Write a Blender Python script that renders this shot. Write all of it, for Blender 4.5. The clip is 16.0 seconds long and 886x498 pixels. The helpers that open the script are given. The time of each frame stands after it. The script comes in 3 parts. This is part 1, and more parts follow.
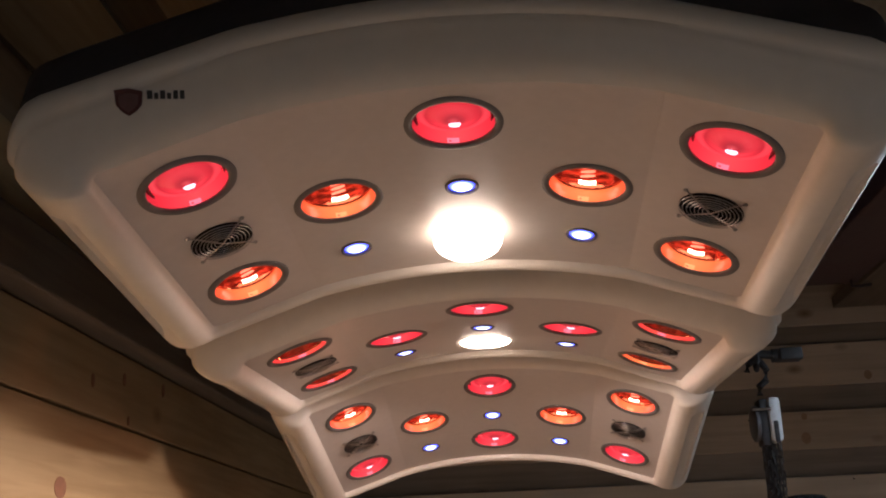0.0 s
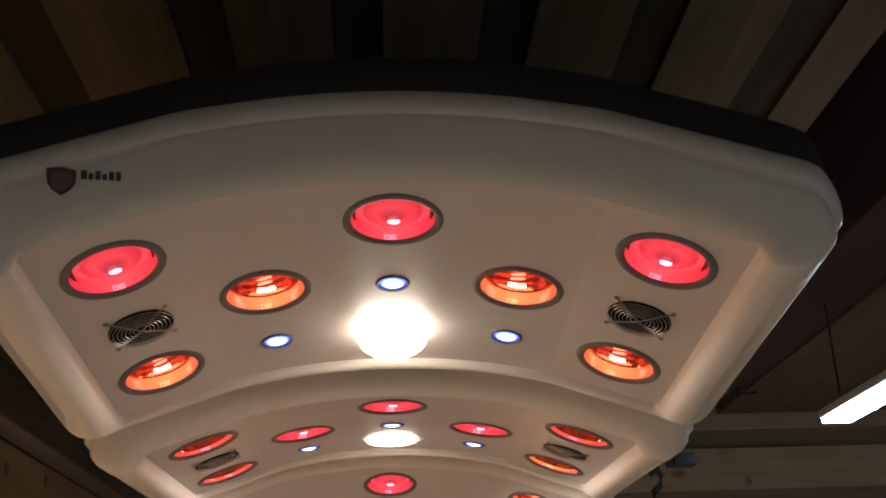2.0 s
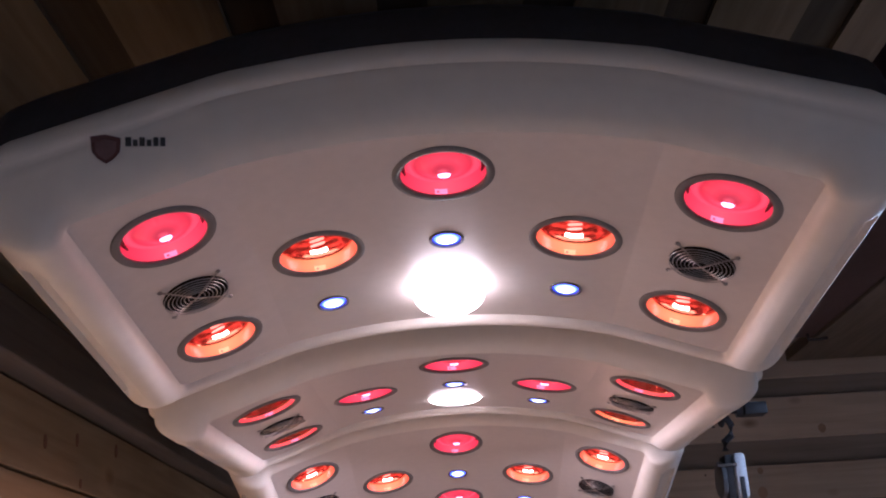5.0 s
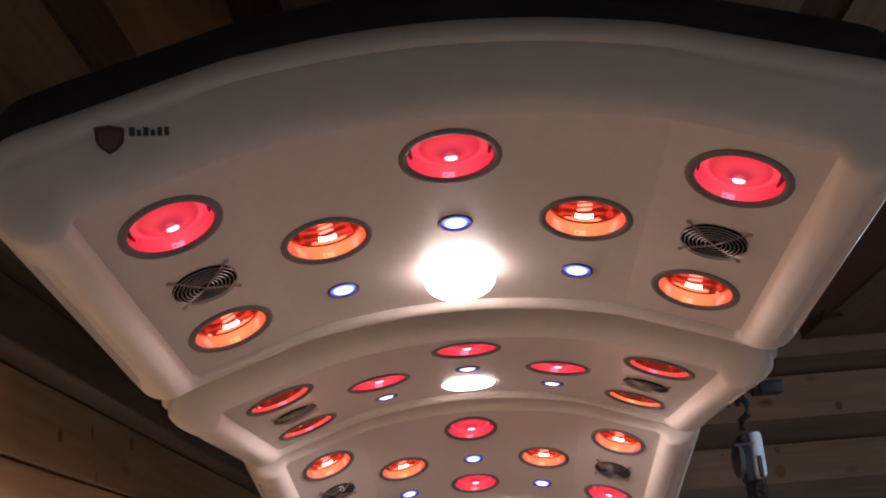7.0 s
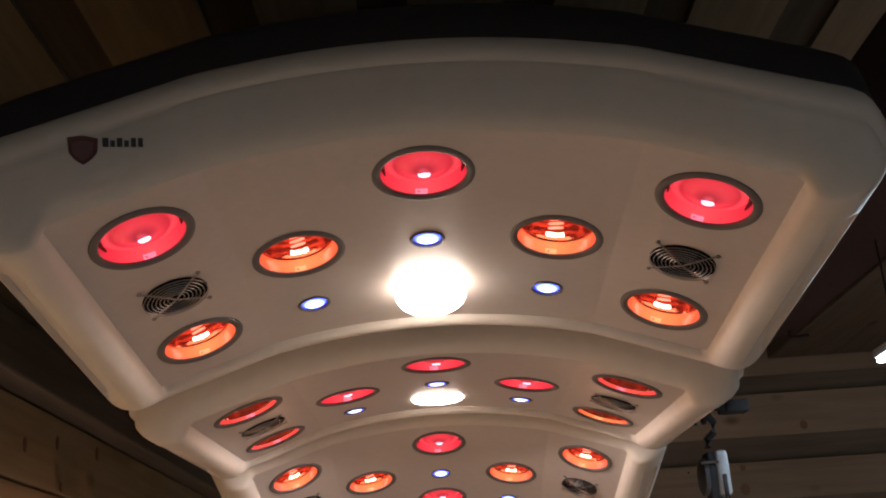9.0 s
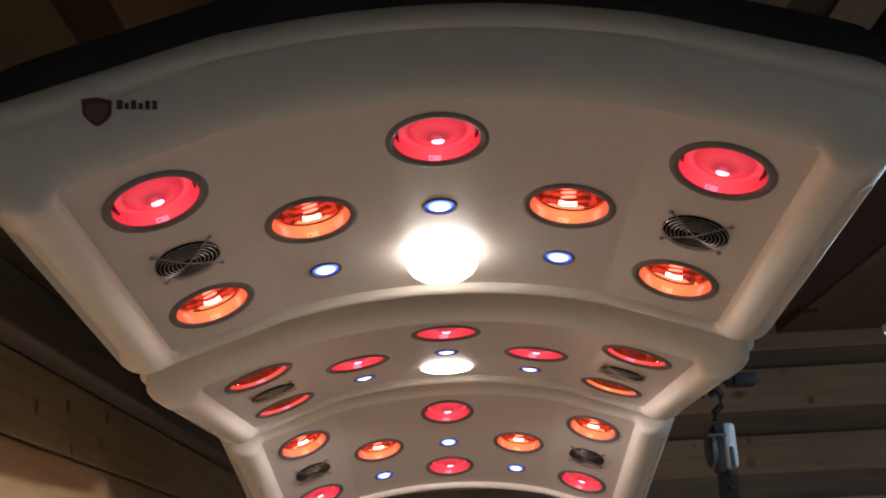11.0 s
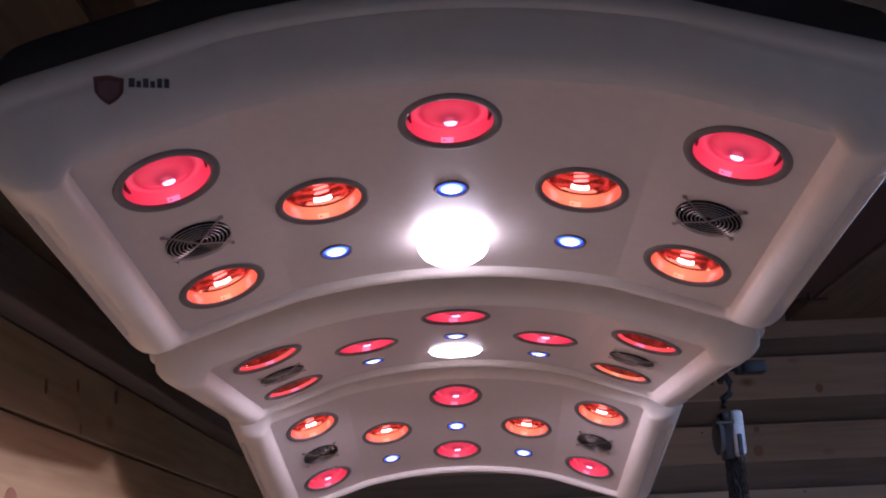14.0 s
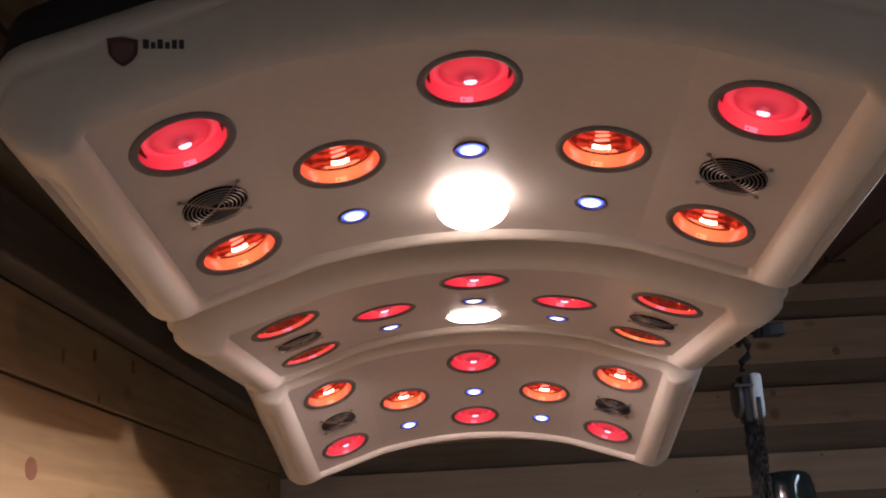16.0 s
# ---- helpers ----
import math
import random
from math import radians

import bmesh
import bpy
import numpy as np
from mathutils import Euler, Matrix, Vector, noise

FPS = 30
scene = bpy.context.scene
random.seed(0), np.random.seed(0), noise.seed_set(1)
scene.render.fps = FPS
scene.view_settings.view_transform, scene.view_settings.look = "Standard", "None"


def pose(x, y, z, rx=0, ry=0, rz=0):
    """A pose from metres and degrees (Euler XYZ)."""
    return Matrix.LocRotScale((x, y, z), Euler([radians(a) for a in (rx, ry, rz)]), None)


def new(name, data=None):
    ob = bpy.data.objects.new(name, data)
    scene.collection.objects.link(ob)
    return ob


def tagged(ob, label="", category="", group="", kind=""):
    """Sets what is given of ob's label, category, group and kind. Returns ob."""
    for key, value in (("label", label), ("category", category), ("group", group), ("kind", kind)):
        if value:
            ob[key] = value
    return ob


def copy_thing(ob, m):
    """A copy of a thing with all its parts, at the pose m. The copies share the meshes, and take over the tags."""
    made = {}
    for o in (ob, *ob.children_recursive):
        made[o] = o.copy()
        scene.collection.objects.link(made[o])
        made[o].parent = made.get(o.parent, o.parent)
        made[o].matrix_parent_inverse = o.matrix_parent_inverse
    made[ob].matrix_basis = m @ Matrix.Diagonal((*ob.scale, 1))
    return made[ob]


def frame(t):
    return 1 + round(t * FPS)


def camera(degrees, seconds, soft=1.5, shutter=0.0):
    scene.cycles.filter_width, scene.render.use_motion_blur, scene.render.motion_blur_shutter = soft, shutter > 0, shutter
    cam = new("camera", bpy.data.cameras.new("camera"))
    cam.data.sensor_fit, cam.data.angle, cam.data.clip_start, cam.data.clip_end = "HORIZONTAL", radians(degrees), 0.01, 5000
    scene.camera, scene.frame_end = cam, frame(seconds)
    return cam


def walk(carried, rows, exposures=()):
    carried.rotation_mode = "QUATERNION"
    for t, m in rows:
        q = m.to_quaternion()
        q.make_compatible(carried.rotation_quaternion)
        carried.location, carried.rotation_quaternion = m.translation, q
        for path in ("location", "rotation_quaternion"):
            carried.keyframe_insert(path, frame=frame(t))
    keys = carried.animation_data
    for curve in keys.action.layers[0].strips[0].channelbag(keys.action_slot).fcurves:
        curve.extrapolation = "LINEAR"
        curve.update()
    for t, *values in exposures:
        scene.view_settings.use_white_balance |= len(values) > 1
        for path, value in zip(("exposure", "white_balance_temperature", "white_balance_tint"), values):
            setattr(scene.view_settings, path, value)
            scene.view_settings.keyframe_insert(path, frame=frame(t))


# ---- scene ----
cam = camera(44.41, 16.0, soft=2.0)
PATH = [
    (0, pose(0.0666, -0.0458, 1.5836, 106.700, 2.397, 4.063)),
    (0.5, pose(0.0464, -0.0268, 1.5847, 107.337, 2.608, 0.737)),
    (1, pose(0.0221, -0.0280, 1.5942, 107.849, 1.738, -2.769)),
    (1.5, pose(-0.0045, -0.0291, 1.5937, 108.921, 1.723, -3.345)),
    (2, pose(-0.0093, -0.0327, 1.6022, 111.230, 2.000, -2.794)),
    (2.5, pose(-0.0093, -0.0302, 1.6029, 111.734, 1.819, -1.895)),
    (3, pose(-0.0087, -0.0170, 1.6039, 111.304, 2.517, -0.920)),
    (3.5, pose(-0.0033, -0.0132, 1.6028, 111.332, 3.148, -0.387)),
    (4, pose(-0.0071, -0.0100, 1.6028, 111.087, 3.163, 0.066)),
    (4.5, pose(-0.0044, -0.0048, 1.6028, 110.696, 3.492, 1.236)),
    (5, pose(0.0005, 0.0027, 1.6047, 109.350, 3.292, 1.063)),
    (7.5, pose(0.0036, 0.0155, 1.6043, 108.724, 4.720, 2.078)),
    (8, pose(0.0031, 0.0114, 1.5996, 109.323, 4.791, 1.647)),
    (8.5, pose(0.0043, 0.0063, 1.6064, 109.366, 4.094, 0.523)),
    (11, pose(-0.0023, 0.0093, 1.6009, 107.799, 3.081, 0.514)),
    (11.5, pose(-0.0037, 0.0131, 1.5991, 107.380, 2.874, 0.690)),
    (12, pose(-0.0058, 0.0155, 1.6045, 107.237, 2.661, 1.009)),
    (12.5, pose(-0.0074, 0.0142, 1.6029, 107.375, 2.676, 0.982)),
    (13, pose(-0.0069, 0.0127, 1.6020, 107.366, 2.761, 0.857)),
    (13.5, pose(-0.0075, 0.0137, 1.6020, 107.212, 2.605, 0.631)),
    (14, pose(-0.0065, 0.0159, 1.5994, 107.028, 2.371, 0.751)),
    (14.5, pose(-0.0087, 0.0187, 1.6018, 106.724, 2.172, 1.079)),
    (15, pose(-0.0131, 0.0186, 1.6020, 106.693, 1.899, 0.986)),
    (15.5, pose(-0.0168, 0.0312, 1.5995, 105.354, 3.118, 1.933)),
    (16, pose(-0.0211, 0.0390, 1.5972, 105.427, 2.893, 1.473)),
]
EXPOSURES = [(0.0, 0.22, 5850, 26), (1.5, 0.33, 5650, 17), (2.0, 0.46, 5550, 16), (3.0, 0.68, 5350, 18), (3.5, 0.74, 5000, 23), (5.0, 0.68, 4850, 36), (8.0, 0.25, 5650, 27),
             (11.0, 0.3, 5250, 15), (12.5, 0.23, 4650, 33), (14.5, 0.22, 4800, 40), (16.0, 0.09, 5650, 30)]
walk(cam, PATH, EXPOSURES)

# ---- light ----
world = bpy.data.worlds.new("world")
world.use_nodes = True
world.node_tree.nodes["Background"].inputs[0].default_value = (0.5, 0.6, 0.8, 1)
world.node_tree.nodes["Background"].inputs[1].default_value = 0.02
scene.world = world

WHITE_LAMP_WATTS = 27.0
WARM_LAMP_WATTS = 1.8
WHITE_LAMP_COLOUR = (1.0, 0.84, 0.63)
BATTEN_GLOW = 16.0


# ---- materials ----
def material(name, colour, rough=0.5, metal=0.0, noise_scale=0.0, noise_amount=0.15, bump=0.0, coat=0.0, fine=0.0):
    """A principled surface with a broad and a fine variation in tone and a little relief."""
    m = bpy.data.materials.new(name)
    m.use_nodes = True
    nt = m.node_tree
    b = nt.nodes["Principled BSDF"]
    b.inputs["Roughness"].default_value = rough
    b.inputs["Metallic"].default_value = metal
    b.inputs["Coat Weight"].default_value = coat
    b.inputs["Coat Roughness"].default_value = 0.16
    b.inputs["Base Color"].default_value = (*colour, 1)
    if noise_scale:
        tc = nt.nodes.new("ShaderNodeTexCoord")
        n1 = nt.nodes.new("ShaderNodeTexNoise")
        n1.inputs["Scale"].default_value = noise_scale
        n1.inputs["Detail"].default_value = 5
        n2 = nt.nodes.new("ShaderNodeTexNoise")
        n2.inputs["Scale"].default_value = fine or noise_scale * 14
        n2.inputs["Detail"].default_value = 3
        nt.links.new(tc.outputs["Object"], n1.inputs["Vector"])
        nt.links.new(tc.outputs["Object"], n2.inputs["Vector"])
        add = nt.nodes.new("ShaderNodeMath")
        add.operation = "ADD"
        nt.links.new(n1.outputs["Fac"], add.inputs[0])
        nt.links.new(n2.outputs["Fac"], add.inputs[1])
        ramp = nt.nodes.new("ShaderNodeMapRange")
        ramp.inputs["From Min"].default_value = 0.6
        ramp.inputs["From Max"].default_value = 1.4
        ramp.inputs["To Min"].default_value = 1 - noise_amount
        ramp.inputs["To Max"].default_value = 1 + noise_amount * 0.4
        nt.links.new(add.outputs[0], ramp.inputs["Value"])
        mul = nt.nodes.new("ShaderNodeVectorMath")
        mul.operation = "SCALE"
        mul.inputs[0].default_value = colour
        nt.links.new(ramp.outputs[0], mul.inputs["Scale"])
        nt.links.new(mul.outputs[0], b.inputs["Base Color"])
        rr = nt.nodes.new("ShaderNodeMapRange")
        rr.inputs["To Min"].default_value = max(0.02, rough - 0.08)
        rr.inputs["To Max"].default_value = min(1, rough + 0.1)
        nt.links.new(n1.outputs["Fac"], rr.inputs["Value"])
        nt.links.new(rr.outputs[0], b.inputs["Roughness"])
        if bump:
            bp = nt.nodes.new("ShaderNodeBump")
            bp.inputs["Strength"].default_value = bump
            bp.inputs["Distance"].default_value = 0.002
            nt.links.new(n2.outputs["Fac"], bp.inputs["Height"])
            nt.links.new(bp.outputs[0], b.inputs["Normal"])
    return m


def glow(name, colour, strength, base=(0.5, 0.1, 0.1), rough=0.2):
    m = bpy.data.materials.new(name)
    m.use_nodes = True
    b = m.node_tree.nodes["Principled BSDF"]
    b.inputs["Base Color"].default_value = (*base, 1)
    b.inputs["Roughness"].default_value = rough
    b.inputs["Emission Color"].default_value = (*colour, 1)
    b.inputs["Emission Strength"].default_value = strength
    return m


def glow_radial(name, stops, strength, radius, base=(0.5, 0.03, 0.05), rough=0.2, depth_axis=1):
    """A lit lamp glass whose glow changes from the axis outwards: stops of (share of radius, colour)."""
    m = glow(name, (1, 0, 0), strength, base, rough)
    nt = m.node_tree
    tc = nt.nodes.new("ShaderNodeTexCoord")
    flat = nt.nodes.new("ShaderNodeVectorMath")
    flat.operation = "MULTIPLY"
    flat.inputs[1].default_value = (1 / radius, depth_axis / radius, 0)
    ln = nt.nodes.new("ShaderNodeVectorMath")
    ln.operation = "LENGTH"
    ramp = nt.nodes.new("ShaderNodeValToRGB")
    nt.links.new(tc.outputs["Object"], flat.inputs[0])
    nt.links.new(flat.outputs[0], ln.inputs[0])
    nt.links.new(ln.outputs["Value"], ramp.inputs[0])
    els = ramp.color_ramp.elements
    while len(els) < len(stops):
        els.new(0.5)
    for e, (p, c) in zip(els, stops):
        e.position, e.color = p, (*c, 1)
    nt.links.new(ramp.outputs[0], nt.nodes["Principled BSDF"].inputs["Emission Color"])
    return m


def pine(name, axis, light, dark, knots=True):
    """Sawn softwood with the grain along an axis, knots here and there, and each board a tone of its own."""
    m = bpy.data.materials.new(name)
    m.use_nodes = True
    nt = m.node_tree
    b = nt.nodes["Principled BSDF"]
    b.inputs["Roughness"].default_value = 0.62
    b.inputs["Specular IOR Level"].default_value = 0.25
    tc = nt.nodes.new("ShaderNodeTexCoord")
    info = nt.nodes.new("ShaderNodeObjectInfo")
    shift = nt.nodes.new("ShaderNodeVectorMath")
    shift.operation = "SCALE"
    shift.inputs[0].default_value = (7.3, 5.1, 9.7)
    nt.links.new(info.outputs["Random"], shift.inputs["Scale"])
    add = nt.nodes.new("ShaderNodeVectorMath")
    nt.links.new(tc.outputs["Object"], add.inputs[0])
    nt.links.new(shift.outputs[0], add.inputs[1])
    s = [22.0, 22.0, 22.0]
    s[axis] = 1.3
    st = nt.nodes.new("ShaderNodeVectorMath")
    st.operation = "MULTIPLY"
    st.inputs[1].default_value = s
    nt.links.new(add.outputs[0], st.inputs[0])
    grain = nt.nodes.new("ShaderNodeTexNoise")
    grain.inputs["Scale"].default_value = 1.6
    grain.inputs["Detail"].default_value = 8
    grain.inputs["Distortion"].default_value = 0.6
    nt.links.new(st.outputs[0], grain.inputs["Vector"])
    broad = nt.nodes.new("ShaderNodeTexNoise")
    broad.inputs["Scale"].default_value = 3.0
    broad.inputs["Detail"].default_value = 4
    nt.links.new(add.outputs[0], broad.inputs["Vector"])
    mix = nt.nodes.new("ShaderNodeMix")
    mix.data_type = "RGBA"
    mix.inputs[6].default_value = (*dark, 1)
    mix.inputs[7].default_value = (*light, 1)
    mr = nt.nodes.new("ShaderNodeMapRange")
    mr.inputs["From Min"].default_value = 0.3
    mr.inputs["From Max"].default_value = 0.65
    nt.links.new(grain.outputs["Fac"], mr.inputs["Value"])
    nt.links.new(mr.outputs[0], mix.inputs[0])
    tone = nt.nodes.new("ShaderNodeMath")
    tone.operation = "MULTIPLY_ADD"
    tone.inputs[1].default_value = 0.3
    nt.links.new(info.outputs["Random"], tone.inputs[0])
    br = nt.nodes.new("ShaderNodeMapRange")
    br.inputs["To Min"].default_value = 0.66
    br.inputs["To Max"].default_value = 1.02
    nt.links.new(broad.outputs["Fac"], br.inputs["Value"])
    nt.links.new(br.outputs[0], tone.inputs[2])
    sc = nt.nodes.new("ShaderNodeVectorMath")
    sc.operation = "SCALE"
    nt.links.new(mix.outputs[2], sc.inputs[0])
    nt.links.new(tone.outputs[0], sc.inputs["Scale"])
    out = sc.outputs[0]
    if knots:
        ks = [5.5, 5.5, 5.5]
        ks[axis] = 3.0
        kt = nt.nodes.new("ShaderNodeVectorMath")
        kt.operation = "MULTIPLY"
        kt.inputs[1].default_value = ks
        nt.links.new(add.outputs[0], kt.inputs[0])
        v = nt.nodes.new("ShaderNodeTexVoronoi")
        v.inputs["Scale"].default_value = 1.0
        nt.links.new(kt.outputs[0], v.inputs["Vector"])
        kr = nt.nodes.new("ShaderNodeMapRange")
        kr.inputs["From Min"].default_value = 0.02
        kr.inputs["From Max"].default_value = 0.15
        nt.links.new(v.outputs["Distance"], kr.inputs["Value"])
        km = nt.nodes.new("ShaderNodeMix")
        km.data_type = "RGBA"
        km.inputs[6].default_value = (dark[0] * 0.5, dark[1] * 0.42, dark[2] * 0.36, 1)
        nt.links.new(kr.outputs[0], km.inputs[0])
        nt.links.new(out, km.inputs[7])
        out = km.outputs[2]
    nt.links.new(out, b.inputs["Base Color"])
    bp = nt.nodes.new("ShaderNodeBump")
    bp.inputs["Strength"].default_value = 0.35
    bp.inputs["Distance"].default_value = 0.003
    nt.links.new(grain.outputs["Fac"], bp.inputs["Height"])
    nt.links.new(bp.outputs[0], b.inputs["Normal"])
    return m


GELCOAT = material("white_gelcoat", (0.65, 0.605, 0.535), 0.40, 0, 3.0, 0.06, 0.03, 0.15)
PANEL = material("cream_panel", (0.57, 0.515, 0.475), 0.40, 0, 4.0, 0.07, 0.05, 0.1)
BLACK = material("black_cover", (0.040, 0.038, 0.042), 0.6, 0, 8.0, 0.3, 0.1)
BEZEL = material("grey_rubber_ring", (0.14, 0.13, 0.125), 0.5, 0, 20.0, 0.2)
CHROME = material("chrome_wire", (0.34, 0.33, 0.32), 0.40, 1.0)
FANBLACK = material("fan_black", (0.010, 0.010, 0.011), 0.75, 0, 30.0, 0.2)
FANBLACK.node_tree.nodes["Principled BSDF"].inputs["Specular IOR Level"].default_value = 0.12
STEEL = material("dark_steel", (0.035, 0.035, 0.038), 0.55, 0.3, 14.0, 0.3, 0.1)
CHAINSTEEL = material("chain_steel", (0.09, 0.085, 0.08), 0.45, 0.8, 40.0, 0.35)
DARKCHAIN = material("blackened_chain", (0.035, 0.032, 0.032), 0.6, 0.3, 40.0, 0.35)
PALEPAINT = material("pale_grey_paint", (0.72, 0.75, 0.79), 0.35, 0, 12.0, 0.2, 0.05)
DULLGREY = material("dull_grey_metal", (0.16, 0.16, 0.17), 0.4, 0.6, 14.0, 0.3)
DARKPLASTIC = material("glossy_dark_plastic", (0.012, 0.017, 0.018), 0.12, 0, 9.0, 0.3, 0.0, 0.3)
SHIELD = material("shield_print", (0.085, 0.02, 0.018), 0.35, 0, 60.0, 0.3)
SHIELD_INSET = material("shield_field", (0.15, 0.072, 0.068), 0.35, 0, 60.0, 0.4)
PRINT = material("dark_print", (0.03, 0.028, 0.028), 0.4, 0, 80.0, 0.2)
CONCRETE = material("floor_concrete", (0.21, 0.20, 0.185), 0.8, 0, 1.5, 0.3, 0.3)
PALE_BOUNCE = material("pale_bounce_surface", (0.62, 0.62, 0.60), 0.85, 0, 2.0, 0.15, 0.2)
BROWNBEAM = material("brown_stained_beam", (0.075, 0.038, 0.036), 0.6, 0, 5.0, 0.4, 0.3)
LAMP_HOUSING = material("lamp_housing", (0.7, 0.72, 0.74), 0.4, 0, 9.0, 0.1)
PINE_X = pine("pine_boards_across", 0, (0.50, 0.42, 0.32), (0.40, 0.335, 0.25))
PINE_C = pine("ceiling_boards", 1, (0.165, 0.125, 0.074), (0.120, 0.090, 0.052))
# recessed ceiling boards, coloured dark for the shade between the proud ones
GAP_C = pine("shaded_ceiling_gaps", 1, (0.066, 0.052, 0.034), (0.048, 0.038, 0.025))
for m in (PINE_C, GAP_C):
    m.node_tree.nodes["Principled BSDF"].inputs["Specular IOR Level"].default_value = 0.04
PALE_X = pine("pale_pine_across", 0, (0.66, 0.58, 0.46), (0.56, 0.48, 0.37))
BACK_Y = pine("back_boards_along", 1, (0.31, 0.225, 0.14), (0.24, 0.17, 0.10))
# greyer and darker than the boards in front of them
BACK_X = pine("back_boards_across", 0, (0.29, 0.25, 0.205), (0.22, 0.19, 0.155))
DARK_Y = pine("dark_boards_along", 1, (0.17, 0.135, 0.10), (0.12, 0.095, 0.07))
PINE_Y = pine("pine_boards_along", 1, (0.40, 0.285, 0.15), (0.31, 0.212, 0.105))

RED_GLASS = glow_radial("lit_red_glass", [(0.0, (0.85, 0.10, 0.10)), (0.16, (0.46, 0.020, 0.030)), (0.42, (0.84, 0.045, 0.052)),
                                          (0.68, (0.56, 0.022, 0.030)), (0.78, (0.92, 0.070, 0.074)), (1.0, (0.66, 0.028, 0.034))], 0.78, 0.056)
RED_WALL = glow_radial("lit_red_side", [(0.0, (0.97, 0.085, 0.078)), (0.6, (0.85, 0.046, 0.052)), (1.0, (0.48, 0.020, 0.028))], 0.86, 0.058, depth_axis=0)
RED_HOT = glow("red_hot_spot", (1.0, 0.62, 0.66), 1.9)
AMBER_WALL = glow_radial("lit_amber_side", [(0.0, (1.0, 0.25, 0.055)), (0.45, (1.0, 0.185, 0.038)), (1.0, (0.85, 0.085, 0.02))], 1.15, 0.058, depth_axis=0)
AMBER_LABEL = glow("lit_amber_label", (1.0, 0.33, 0.10), 1.3)
RUBY_WALL = glow_radial("lit_ruby_side", [(0.0, (1.0, 0.10, 0.05)), (1.0, (0.8, 0.045, 0.03))], 1.0, 0.058, depth_axis=0)
RED_LABEL = glow("lit_red_label", (1.0, 0.20, 0.24), 1.1)
FILAMENT = glow("hot_filament", (1.0, 0.60, 0.38), 7.0)
COIL = glow("glowing_coil", (1.0, 0.20, 0.09), 1.8)
LABEL_DOT = glow("label_dot", (0.6, 0.02, 0.01), 0.5)
DARKRED = material("dark_red_gap", (0.07, 0.008, 0.010), 0.5)
REFLECTOR = glow("lit_ruby_reflector", (0.30, 0.030, 0.012), 0.12, (0.42, 0.10, 0.045), 0.16)
REFLECTOR.node_tree.nodes["Principled BSDF"].inputs["Metallic"].default_value = 0.8
WHITE_GLASS = glow("lit_white_glass", (1.0, 0.82, 0.56), 9.5, (0.9, 0.9, 0.9))
LED_GLASS = glow_radial("lit_blue_lens", [(0.0, (0.90, 0.90, 1.0)), (0.50, (0.58, 0.66, 1.0)), (0.80, (0.10, 0.14, 1.0)), (1.0, (0.03, 0.03, 0.8))], 4.0, 0.0205, (0.1, 0.1, 0.8))
BATTEN_GLASS = glow("lit_diffuser", (0.82, 1.0, 0.96), BATTEN_GLOW, (0.9, 0.9, 0.9))


# ---- building helpers ----
def mesh_from(bm, name, mat, smooth=True):
    me = bpy.data.meshes.new(name)
    bm.normal_update()
    bm.to_mesh(me)
    bm.free()
    me.materials.append(mat)
    if smooth:
        me.shade_smooth()
        me.set_sharp_from_angle(angle=radians(38))
    return me


def part(name, bm, mat, parent, label="", at=None, smooth=True):
    """One mesh object under a thing or a part."""
    ob = new(name, mesh_from(bm, name, mat, smooth) if not isinstance(bm, bpy.types.Mesh) else bm)
    ob.parent = parent
    if at is not None:
        ob.matrix_basis = at
    if label:
        tagged(ob, label=label)
    return ob


def thing(name, at, label, category, group="", kind=""):
    ob = new(name)
    ob.matrix_world = at
    ob.empty_display_size = 0.05
    return tagged(ob, label, category, group, kind)


def box_bm(x0, x1, y0, y1, z0, z1, bevel=0.0):
    bm = bmesh.new()
    bmesh.ops.create_cube(bm, size=1, matrix=Matrix.LocRotScale(((x0 + x1) / 2, (y0 + y1) / 2, (z0 + z1) / 2), None, (x1 - x0, y1 - y0, z1 - z0)))
    if bevel:
        bmesh.ops.bevel(bm, geom=bm.edges[:], offset=bevel, segments=2, affect="EDGES", profile=0.5)
    return bm


def lathe_bm(profile, n=40, cap_start=False, cap_end=False):
    """A surface of revolution about z from (radius, z) pairs."""
    bm = bmesh.new()
    rings = [[bm.verts.new((r * math.cos(2 * math.pi * i / n), r * math.sin(2 * math.pi * i / n), z)) for i in range(n)] for r, z in profile]
    for a, b in zip(rings, rings[1:]):
        for i in range(n):
            bm.faces.new((a[i], a[(i + 1) % n], b[(i + 1) % n], b[i]))
    if cap_start:
        bm.faces.new(rings[0])
    if cap_end:
        bm.faces.new(rings[-1])
    bmesh.ops.recalc_face_normals(bm, faces=bm.faces[:])
    return bm


